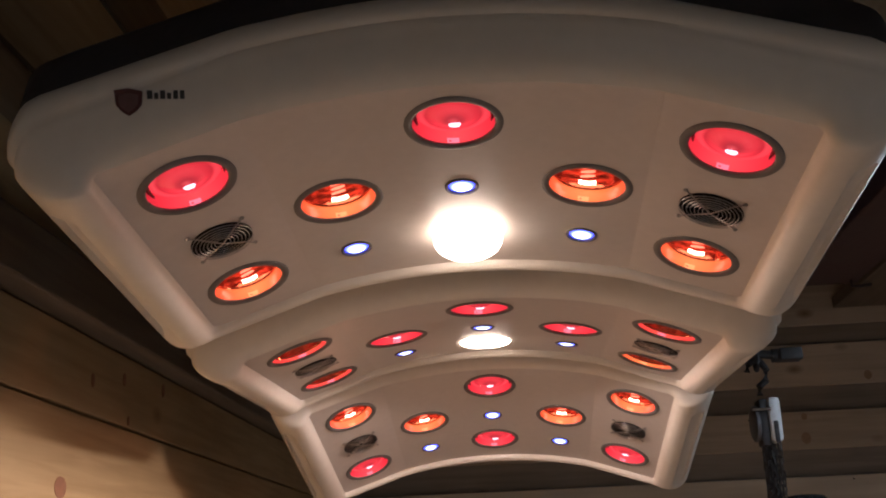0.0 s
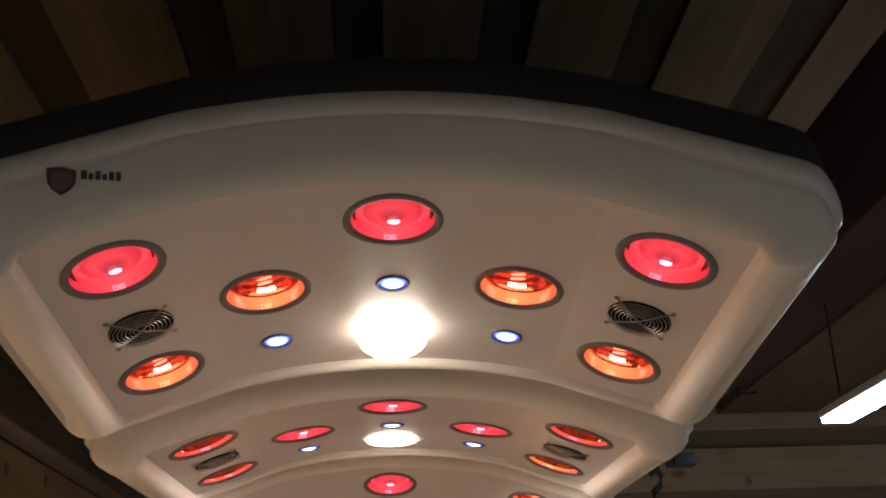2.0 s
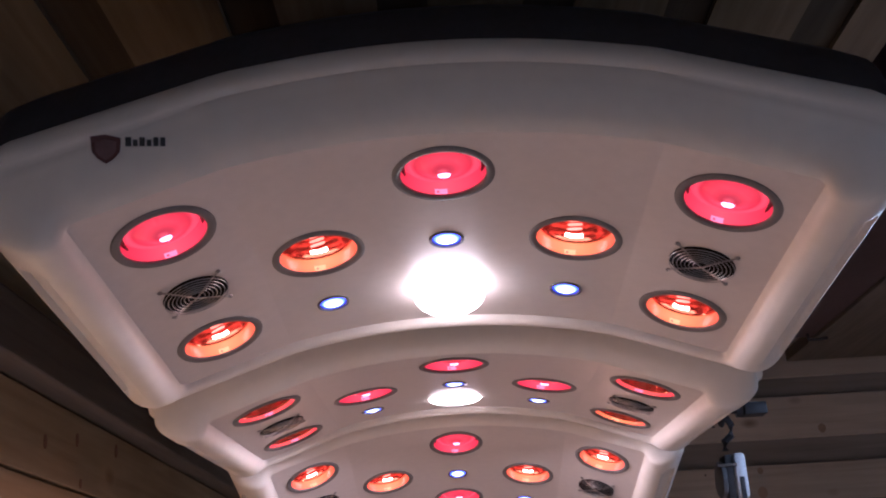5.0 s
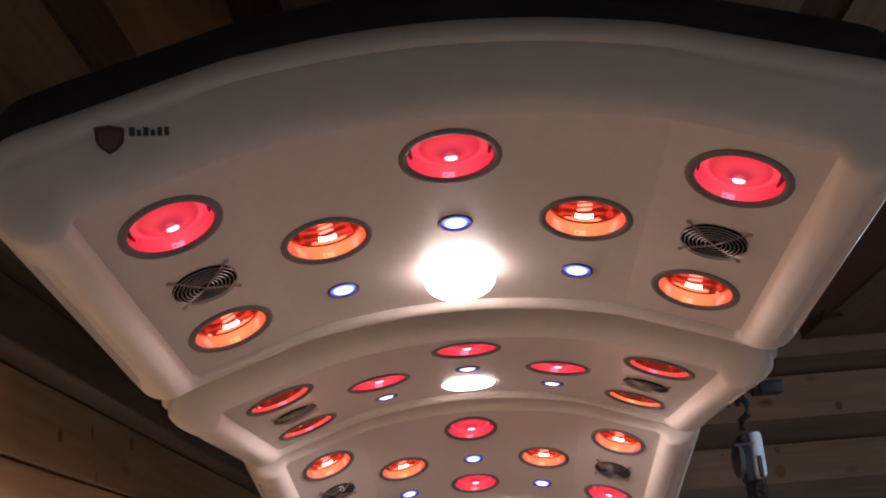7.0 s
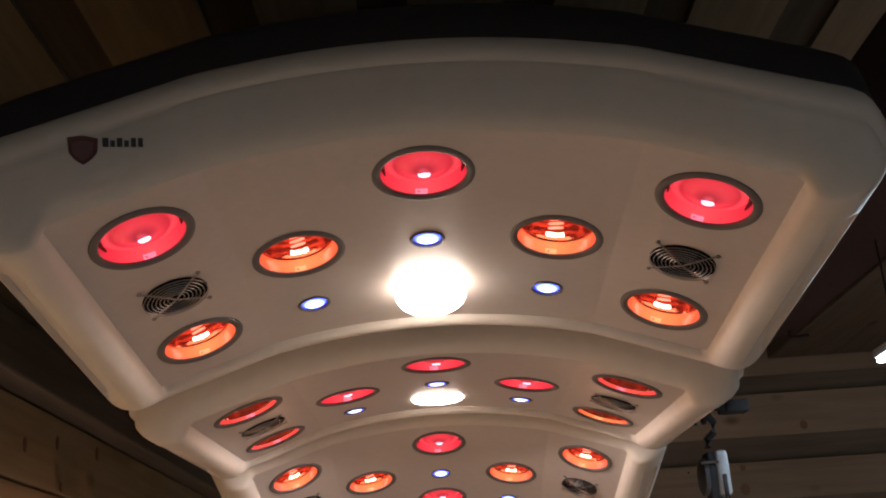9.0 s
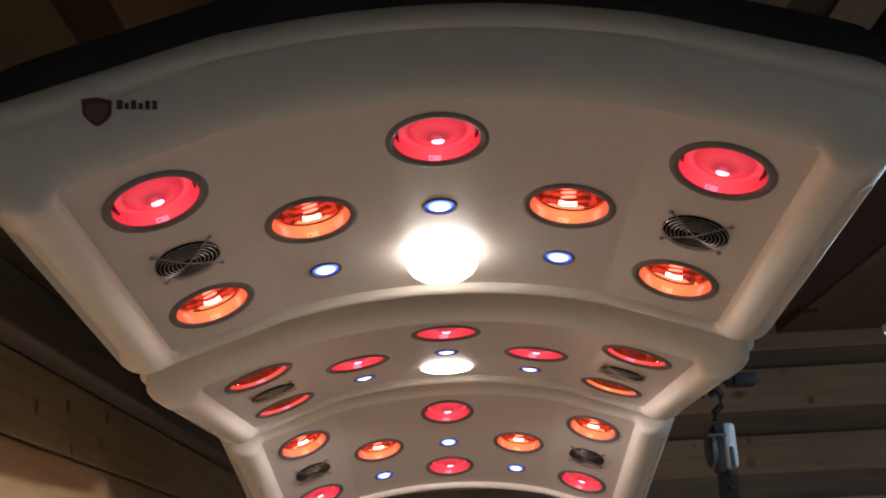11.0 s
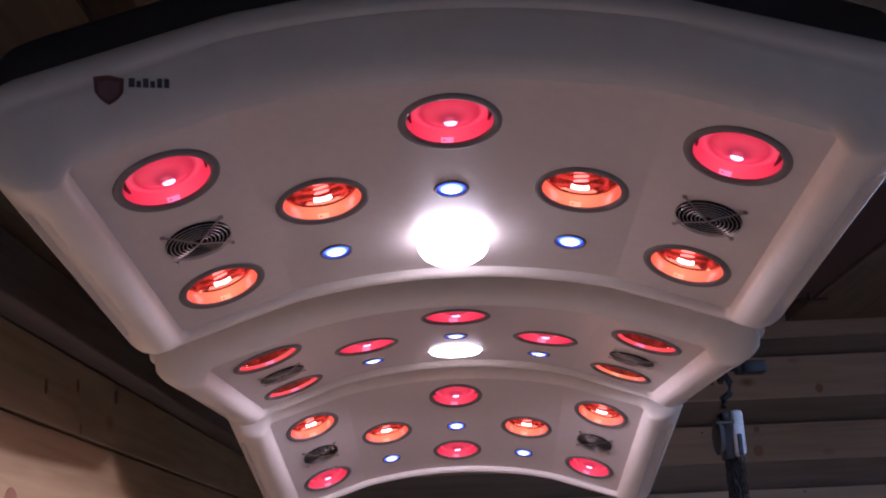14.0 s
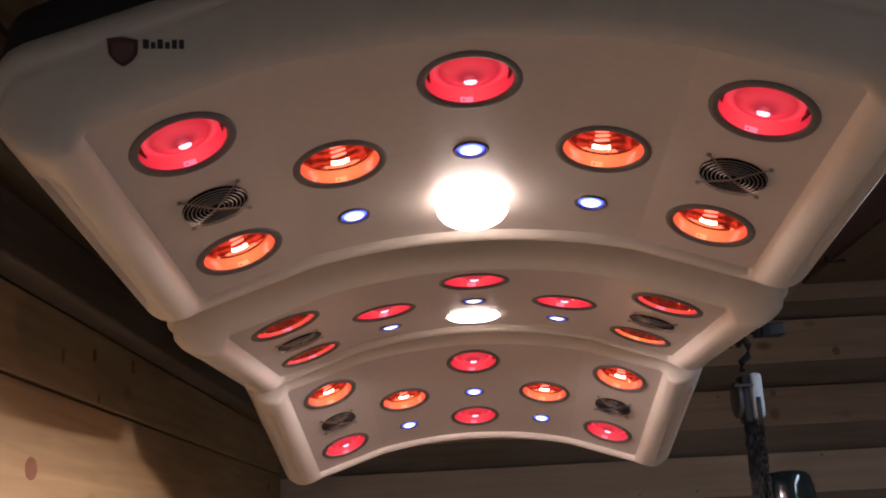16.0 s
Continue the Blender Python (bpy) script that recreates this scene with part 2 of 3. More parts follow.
def tube_bm(points, radius, n=8, closed=False, bm=None):
    """A round bar along a line of points."""
    bm = bm or bmesh.new()
    pts = [Vector(p) for p in points]
    rings = []
    for i, p in enumerate(pts):
        a = pts[i - 1] if i or closed else p
        b = pts[(i + 1) % len(pts)] if closed or i + 1 < len(pts) else p
        d = (b - a).normalized()
        u = d.cross(Vector((0, 0, 1)) if abs(d.z) < 0.9 else Vector((1, 0, 0))).normalized()
        w = d.cross(u)
        rings.append([bm.verts.new(p + radius * (math.cos(2 * math.pi * k / n) * u + math.sin(2 * math.pi * k / n) * w)) for k in range(n)])
    pairs = list(zip(rings, rings[1:] + rings[:1])) if closed else list(zip(rings, rings[1:]))
    for a, b in pairs:
        for k in range(n):
            bm.faces.new((a[k], a[(k + 1) % n], b[(k + 1) % n], b[k]))
    if not closed:
        bm.faces.new(rings[0][::-1])
        bm.faces.new(rings[-1])
    bmesh.ops.recalc_face_normals(bm, faces=bm.faces[:])
    return bm


# ---- the room ----
X_LEFT, X_RIGHT, Y_BACK, Y_FAR, Z_CEIL = -0.85, 4.2, -2.6, 4.9, 2.58


def wall(name, x0, x1, y0, y1, z0, z1, label, mat):
    ob = new(name, mesh_from(box_bm(x0, x1, y0, y1, z0, z1), name, mat, False))
    return tagged(ob, label, name.split("_")[0], kind="structure")


floor = wall("floor", X_LEFT - 0.2, X_RIGHT + 0.2, Y_BACK - 0.2, Y_FAR + 0.2, -0.1, 0.0, "dusty grey-brown concrete barn floor", CONCRETE)
wall_west = wall("wall_west", X_LEFT - 0.15, X_LEFT - 0.025, Y_BACK, Y_FAR, 0.0, 3.1, "pine board wall beside the heat lamp canopy", BACK_Y)
wall_north = wall("wall_north", X_LEFT - 0.15, X_RIGHT + 0.15, Y_FAR + 0.025, Y_FAR + 0.15, 0.0, 3.4, "pine board wall behind the hoist", BACK_X)
# unseen walls that close the room, kept pale to bounce light onto the canopy
wall_east = wall("wall_east", X_RIGHT, X_RIGHT + 0.15, Y_BACK, Y_FAR, 0.0, 3.4, "unseen plain pale wall added to bounce light", PALE_BOUNCE)
wall_south = wall("wall_south", X_LEFT - 0.15, X_RIGHT + 0.15, Y_BACK - 0.15, Y_BACK, 0.0, 3.4, "unseen plain pale wall added to bounce light", PALE_BOUNCE)
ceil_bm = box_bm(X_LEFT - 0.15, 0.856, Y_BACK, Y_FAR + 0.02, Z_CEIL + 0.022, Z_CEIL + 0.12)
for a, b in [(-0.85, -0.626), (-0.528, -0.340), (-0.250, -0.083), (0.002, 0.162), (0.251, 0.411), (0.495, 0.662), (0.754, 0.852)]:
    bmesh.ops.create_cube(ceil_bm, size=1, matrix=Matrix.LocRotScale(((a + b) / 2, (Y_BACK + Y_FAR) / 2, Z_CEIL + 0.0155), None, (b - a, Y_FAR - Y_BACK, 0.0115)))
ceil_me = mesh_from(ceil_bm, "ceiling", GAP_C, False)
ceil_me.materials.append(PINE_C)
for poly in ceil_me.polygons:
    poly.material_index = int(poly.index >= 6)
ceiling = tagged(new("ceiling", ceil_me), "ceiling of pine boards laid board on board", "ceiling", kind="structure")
ceil2 = box_bm(0.857, X_RIGHT + 0.15, Y_BACK, Y_FAR + 0.02, 3.0, 3.1)
bmesh.ops.create_cube(ceil2, size=1, matrix=Matrix.LocRotScale((2.85, (Y_BACK + Y_FAR) / 2, 2.70), None, (2.6, Y_FAR - Y_BACK, 0.05)))
ceiling_side = tagged(new("ceiling", mesh_from(ceil2, "ceiling_side", DARK_Y, False)), "pine board ceiling above the batten lamps", "ceiling", kind="structure")

# the canopy's modules: place of the top lamp and fall of the panel away from the viewer
MODULES = [((0.009, 1.313, 2.168), 7.3), ((0.011, 2.061, 2.087), -1.13), ((0.008, 2.773, 2.0503), 16.1)]


# ---- the heat lamp canopy ----
ARCH = 1.15


def arc(x):
    """Height of the arched panel at x from its middle: an arc with a crease towards the flat sides."""
    a = min(abs(x), 0.27)
    return math.sqrt(ARCH * ARCH - a * a) - ARCH - max(0.0, abs(x) - 0.27) * 0.36


def slope(x):
    """Angle in degrees by which the panel leans at x."""
    return math.degrees(math.atan((arc(x + 1e-4) - arc(x - 1e-4)) / 2e-4))


def ring_points(X, F, B, r, hs, hf, hb, groove=0.0, flare=0.0, crown=0.0):
    """A rounded rectangle on the arched sheet; heights of its own on the sides, the front and the back."""
    pts = []
    corners = [((X - r, F + r), -90), ((X - r, B - r), 0), ((-X + r, B - r), 90), ((-X + r, F + r), 180)]
    counts = [40, 44, 40, 44]
    for (c, a0), n, nxt in zip(corners, counts, corners[1:] + corners[:1]):
        for k in range(7):
            a = radians(a0 + 15 * k)
            pts.append((c[0] + r * math.cos(a), c[1] + r * math.sin(a), math.cos(a), math.sin(a)))
        a = radians(a0 + 90)
        e0 = (c[0] + r * math.cos(a), c[1] + r * math.sin(a))
        e1 = (nxt[0][0] + r * math.cos(a), nxt[0][1] + r * math.sin(a))
        for k in range(1, n):
            f = k / n
            pts.append((e0[0] + (e1[0] - e0[0]) * f, e0[1] + (e1[1] - e0[1]) * f, math.cos(a), math.sin(a)))
    out = []
    for x, y, nx, ny in pts:
        h = hs * nx * nx + (hf if ny < 0 else hb) * ny * ny
        if groove and abs(nx) > 0.95:
            f = max(0.0, min(1.0, (y + 0.05) / 0.05)) * max(0.0, min(1.0, (0.455 - y) / 0.03))
            h += groove * f * f * (3 - 2 * f)
        x += math.copysign(flare, x) * (B - y) / (B - F) * min(1.0, abs(x) / 0.4)
        if ny < 0:
            h += crown * ny * ny * max(0.0, abs(x) - 0.22) / 0.32
        out.append((x, y, arc(x) + h))
    return out


def loft_bm(rings, fill=False):
    bm = bmesh.new()
    vs = [[bm.verts.new(p) for p in ring] for ring in rings]
    for a, b in zip(vs, vs[1:]):
        n = len(a)
        for i in range(n):
            bm.faces.new((a[i], a[(i + 1) % n], b[(i + 1) % n], b[i]))
    if fill:
        bm.faces.new(vs[-1])
    bmesh.ops.recalc_face_normals(bm, faces=bm.faces[:])
    return bm


# half width, front, back, corner radius, and the heights of the sides, the front and the back
SHELL_RINGS = [
    (0.4520, -0.0970, 0.4735, 0.012, 0.0000, 0.0000, 0.0000),
    (0.4528, -0.0985, 0.4745, 0.013, -0.0105, -0.0010, -0.0080),
    (0.4560, -0.1050, 0.4770, 0.016, -0.0185, 0.0025, -0.0125),
    (0.4630, -0.1130, 0.4815, 0.020, -0.0230, 0.0085, -0.0150),
    (0.4750, -0.1195, 0.4880, 0.024, -0.0245, 0.0165, -0.0140),
    (0.4900, -0.1245, 0.4955, 0.027, -0.0215, 0.0260, -0.0085),
    (0.4975, -0.1266, 0.4988, 0.028, -0.0188, 0.0310, -0.0042),
    (0.5050, -0.1285, 0.5020, 0.029, -0.0152, 0.0360, 0.0005),
    (0.5190, -0.1310, 0.5050, 0.030, -0.0060, 0.0430, 0.0085),
    (0.5300, -0.1330, 0.5072, 0.030, 0.0050, 0.0490, 0.0160),
    (0.5350, -0.1338, 0.5082, 0.031, 0.0110, 0.0515, 0.0205),
    (0.5400, -0.1345, 0.5090, 0.031, 0.0175, 0.0540, 0.0250),
    (0.5475, -0.1375, 0.5100, 0.032, 0.0300, 0.0620, 0.0360),
    (0.5485, -0.1402, 0.5110, 0.033, 0.0410, 0.0705, 0.0440),
    (0.5480, -0.1406, 0.5125, 0.033, 0.0445, 0.0740, 0.0470),
    (0.5535, -0.1440, 0.5170, 0.036, 0.0490, 0.0768, 0.0505),
    (0.5580, -0.1473, 0.5210, 0.038, 0.0560, 0.0815, 0.0580),
    (0.5595, -0.1485, 0.5220, 0.038, 0.0700, 0.0910, 0.0700),
    (0.5565, -0.1465, 0.5190, 0.036, 0.0850, 0.1025, 0.0840),
    (0.5470, -0.1400, 0.5120, 0.032, 0.0930, 0.1100, 0.0940),
]
GROOVE = 5 * [0] + [0, 0, 0.0120, 0.0175, 0.0130, 0.0005, 0] + 8 * [0]
FLARE = [-0.004, -0.004, -0.0035, -0.0025, -0.001] + 15 * [0.0]
COVER_RINGS = [
    (0.547, -0.138, 0.511, 0.032, 0.090, 0.106, 0.092),
    (0.556, -0.134, 0.510, 0.034, 0.120, 0.130, 0.122),
    (0.558, -0.124, 0.503, 0.040, 0.172, 0.172, 0.168),
    (0.546, -0.100, 0.482, 0.050, 0.200, 0.196, 0.192),
    (0.500, -0.055, 0.432, 0.070, 0.210, 0.204, 0.202),
    (0.300, 0.050, 0.330, 0.080, 0.210, 0.208, 0.208),
]

# places on the panel: name, x, y
BIG = {"top": (0.0, 0.0), "base": (0.0, 0.352), "mid_l": (-0.187, 0.181), "mid_r": (0.187, 0.181), "out_l": (-0.364, 0.006),
       "out_r": (0.364, 0.006), "low_l": (-0.365, 0.357), "low_r": (0.365, 0.357)}
LEDS = [(0.0, 0.187), (-0.186, 0.357), (0.186, 0.357)]
FANS = [(-0.364, 0.183), (0.364, 0.183)]


def seat(x, y, lift=0.0):
    """The pose of a fitting on the panel: its axis along the panel's normal."""
    return Matrix.Translation((x, y, arc(x))) @ pose(0, 0, 0, 0, -slope(x), 0) @ Matrix.Translation((0, 0, lift))


def panel_mesh():
    """The arched panel with round holes for all its fittings."""
    bm = bmesh.new()
    X, F, B, t = 0.471, -0.0975, 0.4770, 0.004
    xs = sorted({round(-X + 2 * X * i / 72, 5) for i in range(73)} | {-0.27, 0.27})
    nx, ny = len(xs) - 1, 24
    grid = [[[bm.verts.new((x, F + (B - F) * j / ny, arc(x) + k * t)) for j in range(ny + 1)] for x in xs] for k in (0, 1)]
    for i in range(nx):
        for j in range(ny):
            bm.faces.new((grid[0][i][j], grid[0][i][j + 1], grid[0][i + 1][j + 1], grid[0][i + 1][j]))
            bm.faces.new((grid[1][i][j], grid[1][i + 1][j], grid[1][i + 1][j + 1], grid[1][i][j + 1]))
    for i in range(nx):
        bm.faces.new((grid[0][i][0], grid[0][i + 1][0], grid[1][i + 1][0], grid[1][i][0]))
        bm.faces.new((grid[0][i][ny], grid[1][i][ny], grid[1][i + 1][ny], grid[0][i + 1][ny]))
    for j in range(ny):
        bm.faces.new((grid[0][0][j], grid[1][0][j], grid[1][0][j + 1], grid[0][0][j + 1]))
        bm.faces.new((grid[0][nx][j], grid[0][nx][j + 1], grid[1][nx][j + 1], grid[1][nx][j]))
    bmesh.ops.recalc_face_normals(bm, faces=bm.faces[:])
    panel = new("panel_blank", mesh_from(bm, "panel", PANEL, False))
    cut = bmesh.new()
    for (x, y), r in [(p, 0.0600) for p in BIG.values()] + [(p, 0.0235) for p in LEDS] + [(p, 0.0470) for p in FANS]:
        bmesh.ops.create_cone(cut, cap_ends=True, segments=48, radius1=r, radius2=r, depth=0.05, matrix=seat(x, y))
    cutter = new("panel_cutter", mesh_from(cut, "cutter", PANEL, False))
    mod = panel.modifiers.new("holes", "BOOLEAN")
    mod.operation, mod.object, mod.solver = "DIFFERENCE", cutter, "EXACT"
    me = bpy.data.meshes.new_from_object(panel.evaluated_get(bpy.context.evaluated_depsgraph_get()))
    bpy.data.objects.remove(panel)
    bpy.data.objects.remove(cutter)
    me.shade_smooth()
    me.set_sharp_from_angle(angle=radians(30))
    for e in me.edges:
        if all(abs(abs(me.vertices[v].co.x) - 0.27) < 1e-4 for v in e.vertices):
            e.use_edge_sharp = True
    return me


PANEL_MESH = panel_mesh()
SHELL_MESH = mesh_from(loft_bm([ring_points(*r, groove=GROOVE[i], flare=FLARE[i], crown=0.010 * max(0.0, min(1.0, (i - 13) / 3))) for i, r in enumerate(SHELL_RINGS)]), "shell", GELCOAT)
COVER_MESH = mesh_from(loft_bm([ring_points(*r, crown=0.010) for r in COVER_RINGS], True), "cover", BLACK)


def wedge_bm(mid):
    """The dark seam that opens between a red bulb's face and its side, round the angle mid."""
    bm = bmesh.new()
    rows = []
    for k in range(13):
        a = radians(mid + (k - 6) * 5.5)
        w = 0.0062 * math.sin(math.pi * (k + 0.3) / 12.6) ** 0.8
        rows.append([bm.verts.new((r * math.cos(a), r * math.sin(a), z)) for r, z in ((0.0572, 0.0146 + w * 0.4), (0.0562 - w * 0.6, 0.0142), (0.0560 - w, 0.0170))])
    for p, q in zip(rows, rows[1:]):
        for i in range(2):
            bm.faces.new((p[i], q[i], q[i + 1], p[i + 1]))
    bmesh.ops.recalc_face_normals(bm, faces=bm.faces[:])
    return bm


# the parts of the lamps; the panel's underside is at z = 0 and the lamp looks down
BEZEL_MESH = mesh_from(lathe_bm([(0.0572, 0.002), (0.0566, -0.0008), (0.0582, -0.0026), (0.0620, -0.0036), (0.0655, -0.0032), (0.0684, -0.0018), (0.0692, 0.0)], 56), "bezel", BEZEL)
SIDE_PROFILE = [(0.0579, -0.0012), (0.0580, 0.009), (0.0573, 0.016), (0.0556, 0.0225)]
RED_SIDE = mesh_from(lathe_bm(SIDE_PROFILE, 48), "lamp_side", RED_WALL)
AMBER_SIDE = mesh_from(lathe_bm(SIDE_PROFILE, 48), "lamp_side", AMBER_WALL)
SHALLOW = [(0.0579, -0.0012), (0.0578, 0.004), (0.0570, 0.0075), (0.0560, 0.0100)]
RUBY_SIDE = mesh_from(lathe_bm(SHALLOW, 48), "lamp_side", RUBY_WALL)
PALE_SIDE = mesh_from(lathe_bm(SHALLOW, 48), "lamp_side", AMBER_WALL)
RED_FACE = mesh_from(lathe_bm([(0.0550, 0.024), (0.0540, 0.0205), (0.0510, 0.0175), (0.0465, 0.0150), (0.0410, 0.0152), (0.0330, 0.0120), (0.0220, 0.0075), (0.0120, 0.0045), (0.0050, 0.0034), (0.0006, 0.0032)], 48, cap_end=True), "lamp_face", RED_GLASS)
GAP_RING = mesh_from(lathe_bm([(0.0557, 0.0220), (0.0522, 0.0195), (0.0507, 0.0225)], 48), "seam_ring", REFLECTOR)
SEAMS = [mesh_from(wedge_bm(mid), "seam", DARKRED) for mid in (-8, 188)]
CUP = mesh_from(lathe_bm([(0.0509, 0.0220), (0.0492, 0.033), (0.0430, 0.050), (0.0330, 0.067), (0.0190, 0.080), (0.0160, 0.096), (0.0005, 0.098)], 48), "reflector_cup", REFLECTOR)
HOT_MESH = mesh_from(lathe_bm([(0.0048, 0.0042), (0.0044, 0.0028), (0.0028, 0.0021), (0.0004, 0.0019)], 16), "hot_spot", RED_HOT)
BULB_PROFILE = [(1.06, 0.004), (0.92, -0.001), (0.98, -0.010), (1.0, -0.021), (0.97, -0.030), (0.88, -0.039), (0.73, -0.046), (0.52, -0.051), (0.27, -0.0538), (0.01, -0.0545)]
WHITE_MESHES = [mesh_from(lathe_bm([(r * 0.0565, z if z > 0 else z * deep) for r, z in BULB_PROFILE], 48), "bulb", WHITE_GLASS) for deep in (0.84, 0.22)]
LED_RING = mesh_from(lathe_bm([(0.0200, 0.006), (0.0205, -0.001), (0.0225, -0.003), (0.0255, -0.0022), (0.0262, 0.0)], 36), "bezel", BEZEL)
LED_LENS = mesh_from(lathe_bm([(0.0205, 0.004), (0.0195, 0.001), (0.0150, -0.0015), (0.0080, -0.0030), (0.0005, -0.0035)], 32, cap_end=True), "lens", LED_GLASS)


def coil_bm():
    """The glowing coil: three short hoops above one another and the bright leg below them."""
    bm = bmesh.new()
    for k, z in enumerate((0.033, 0.0395, 0.046)):
        tube_bm([(0.0105 * math.cos(a), 0.032 - 0.25 * (z - 0.033) + 0.0025 * math.sin(a), z + 0.0014 * math.cos(a)) for a in [2 * math.pi * i / 18 for i in range(18)]], 0.0011, 6, True, bm)
    return bm


def leg_bm():
    return tube_bm([(-0.013, 0.037, 0.0250), (-0.005, 0.0385, 0.0243), (0.005, 0.0385, 0.0243), (0.013, 0.037, 0.0255)], 0.0032, 8)


COIL_MESH = mesh_from(coil_bm(), "coil", COIL)
LEG_MESH = mesh_from(leg_bm(), "filament", FILAMENT)


def label_bm(shift=-0.004, w=0.0085, up=0.0045, mid=0.0055, lift=0.0012):
    """A small paper label on the far inner side of a lamp."""
    bm = bmesh.new()
    rows = []
    for z in (mid - up, mid + up):
        r = 0.0580 - lift - (z - 0.010) * 0.14
        rows.append([bm.verts.new((r * math.sin((shift + w * (k / 4 - 0.5) * 2) / r), r * math.cos((shift + w * (k / 4 - 0.5) * 2) / r), z)) for k in range(5)])
    for k in range(4):
        bm.faces.new((rows[0][k], rows[0][k + 1], rows[1][k + 1], rows[1][k]))
    return bm


LABELS = {n: mesh_from(label_bm(), "label", m) for n, m in (("amber", AMBER_LABEL), ("red", RED_LABEL), ("ruby", RED_LABEL), ("shallow amber", AMBER_LABEL))}
DOT_MESH = mesh_from(label_bm(-0.008, 0.0015, 0.0013, 0.0055, 0.002), "label_print", LABEL_DOT)
WORDS = {"shallow amber": "lit clear amber heat bulb", "red": "lit frosted red heat bulb", "amber": "lit clear amber heat bulb with coil", "ruby": "lit clear ruby heat bulb"}


def lamp(parent, x, y, kind):
    """One lamp in its hole: rubber ring and bulb with its own pieces."""
    if kind in ("white", "flat white"):
        part("bulb", WHITE_MESHES[kind != "white"], None, parent, "lit white flood bulb", seat(x, y - 0.006))
        return
    part("bezel", BEZEL_MESH, None, parent, "grey rubber ring", seat(x, y))
    side = {"red": RED_SIDE, "amber": AMBER_SIDE, "ruby": RUBY_SIDE, "shallow amber": PALE_SIDE}[kind]
    bulb = part("bulb", side, None, parent, WORDS[kind], seat(x, y))
    low = Matrix.Translation((0, 0, -0.0025)) if kind in ("ruby", "shallow amber") else Matrix()
    part("label", LABELS[kind], None, bulb, "", low)
    part("label_print", DOT_MESH, None, bulb, "", low)
    if kind == "red":
        part("lamp_face", RED_FACE, None, bulb)
        for seam in SEAMS:
            part("seam", seam, None, bulb)
        part("hot_spot", HOT_MESH, None, bulb, "", Matrix.Translation((0.001, 0.010, 0.0)) @ Matrix.Diagonal((1.8, 1.25, 1.0, 1.0)))
    else:
        back = Matrix.Translation((0, 0, 0.0 if kind == "amber" else -0.0120))
        part("seam_ring", GAP_RING, None, bulb, "", back)
        part("reflector_cup", CUP, None, bulb, "", back)
        deeper = Matrix.Translation((0, 0, 0.0)) if kind == "amber" else Matrix.Translation((0, -0.024, 0.006))
        part("coil", COIL_MESH, None, bulb, "", deeper)
        part("filament", LEG_MESH, None, bulb, "", deeper)


def guard_bm():
    """A round wire guard: seven hoops, two crossing wires with eyelets at their ends."""
    bm = bmesh.new()
    for k in range(7):
        r = 0.0470 - k * 0.0058
        z = -0.0050 - 0.0016 * math.sin(math.pi * k / 7)
        tube_bm([(r * math.cos(2 * math.pi * i / 36), r * math.sin(2 * math.pi * i / 36), z) for i in range(36)], 0.0007, 6, True, bm)
    for a in (45, 135):
        c, s = math.cos(radians(a)), math.sin(radians(a))
        tube_bm([(q * c, q * s, -0.0075 if abs(q) < 0.045 else -0.0025) for q in (-0.058, -0.052, -0.045, 0.0, 0.045, 0.052, 0.058)], 0.0012, 6, False, bm)
        for g in (-1, 1):
            tube_bm([(g * 0.060 * c + 0.003 * math.cos(2 * math.pi * i / 12), g * 0.060 * s + 0.003 * math.sin(2 * math.pi * i / 12), -0.002) for i in range(12)], 0.0012, 6, True, bm)
    return bm


def blade_bm():
    bm = bmesh.new()
    rows = []
    for r in (0.018, 0.031, 0.044):
        rows.append([bm.verts.new((r * math.cos(d), r * math.sin(d), 0.014 + dz)) for d, dz in ((-0.28, -0.006), (0.0, -0.001), (0.28, 0.006))])
    for p, q in zip(rows, rows[1:]):
        for i in range(2):
            bm.faces.new((p[i], p[i + 1], q[i + 1], q[i]))
    bmesh.ops.solidify(bm, geom=bm.faces[:], thickness=0.0012)
    return bm


GUARD_MESH = mesh_from(guard_bm(), "wire_guard", CHROME)
WELL_MESH = mesh_from(lathe_bm([(0.0476, -0.0010), (0.0462, -0.0010), (0.0460, 0.030), (0.0005, 0.030)], 40), "fan_housing", FANBLACK)
HUB_MESH = mesh_from(lathe_bm([(0.0190, 0.029), (0.0185, 0.006), (0.0160, 0.004), (0.0005, 0.004)], 28), "hub", FANBLACK)
BLADE_MESH = mesh_from(blade_bm(), "blade", FANBLACK)


def fan(parent, x, y):
    well = part("fan", WELL_MESH, None, parent, "black cooling fan behind a wire guard", seat(x, y))
    part("hub", HUB_MESH, None, well)
    for k in range(7):
        part("blade", BLADE_MESH, None, well, "", pose(0, 0, 0, 0, 0, 360 / 7 * k))
    part("wire_guard", GUARD_MESH, None, well, "bright steel wire guard")


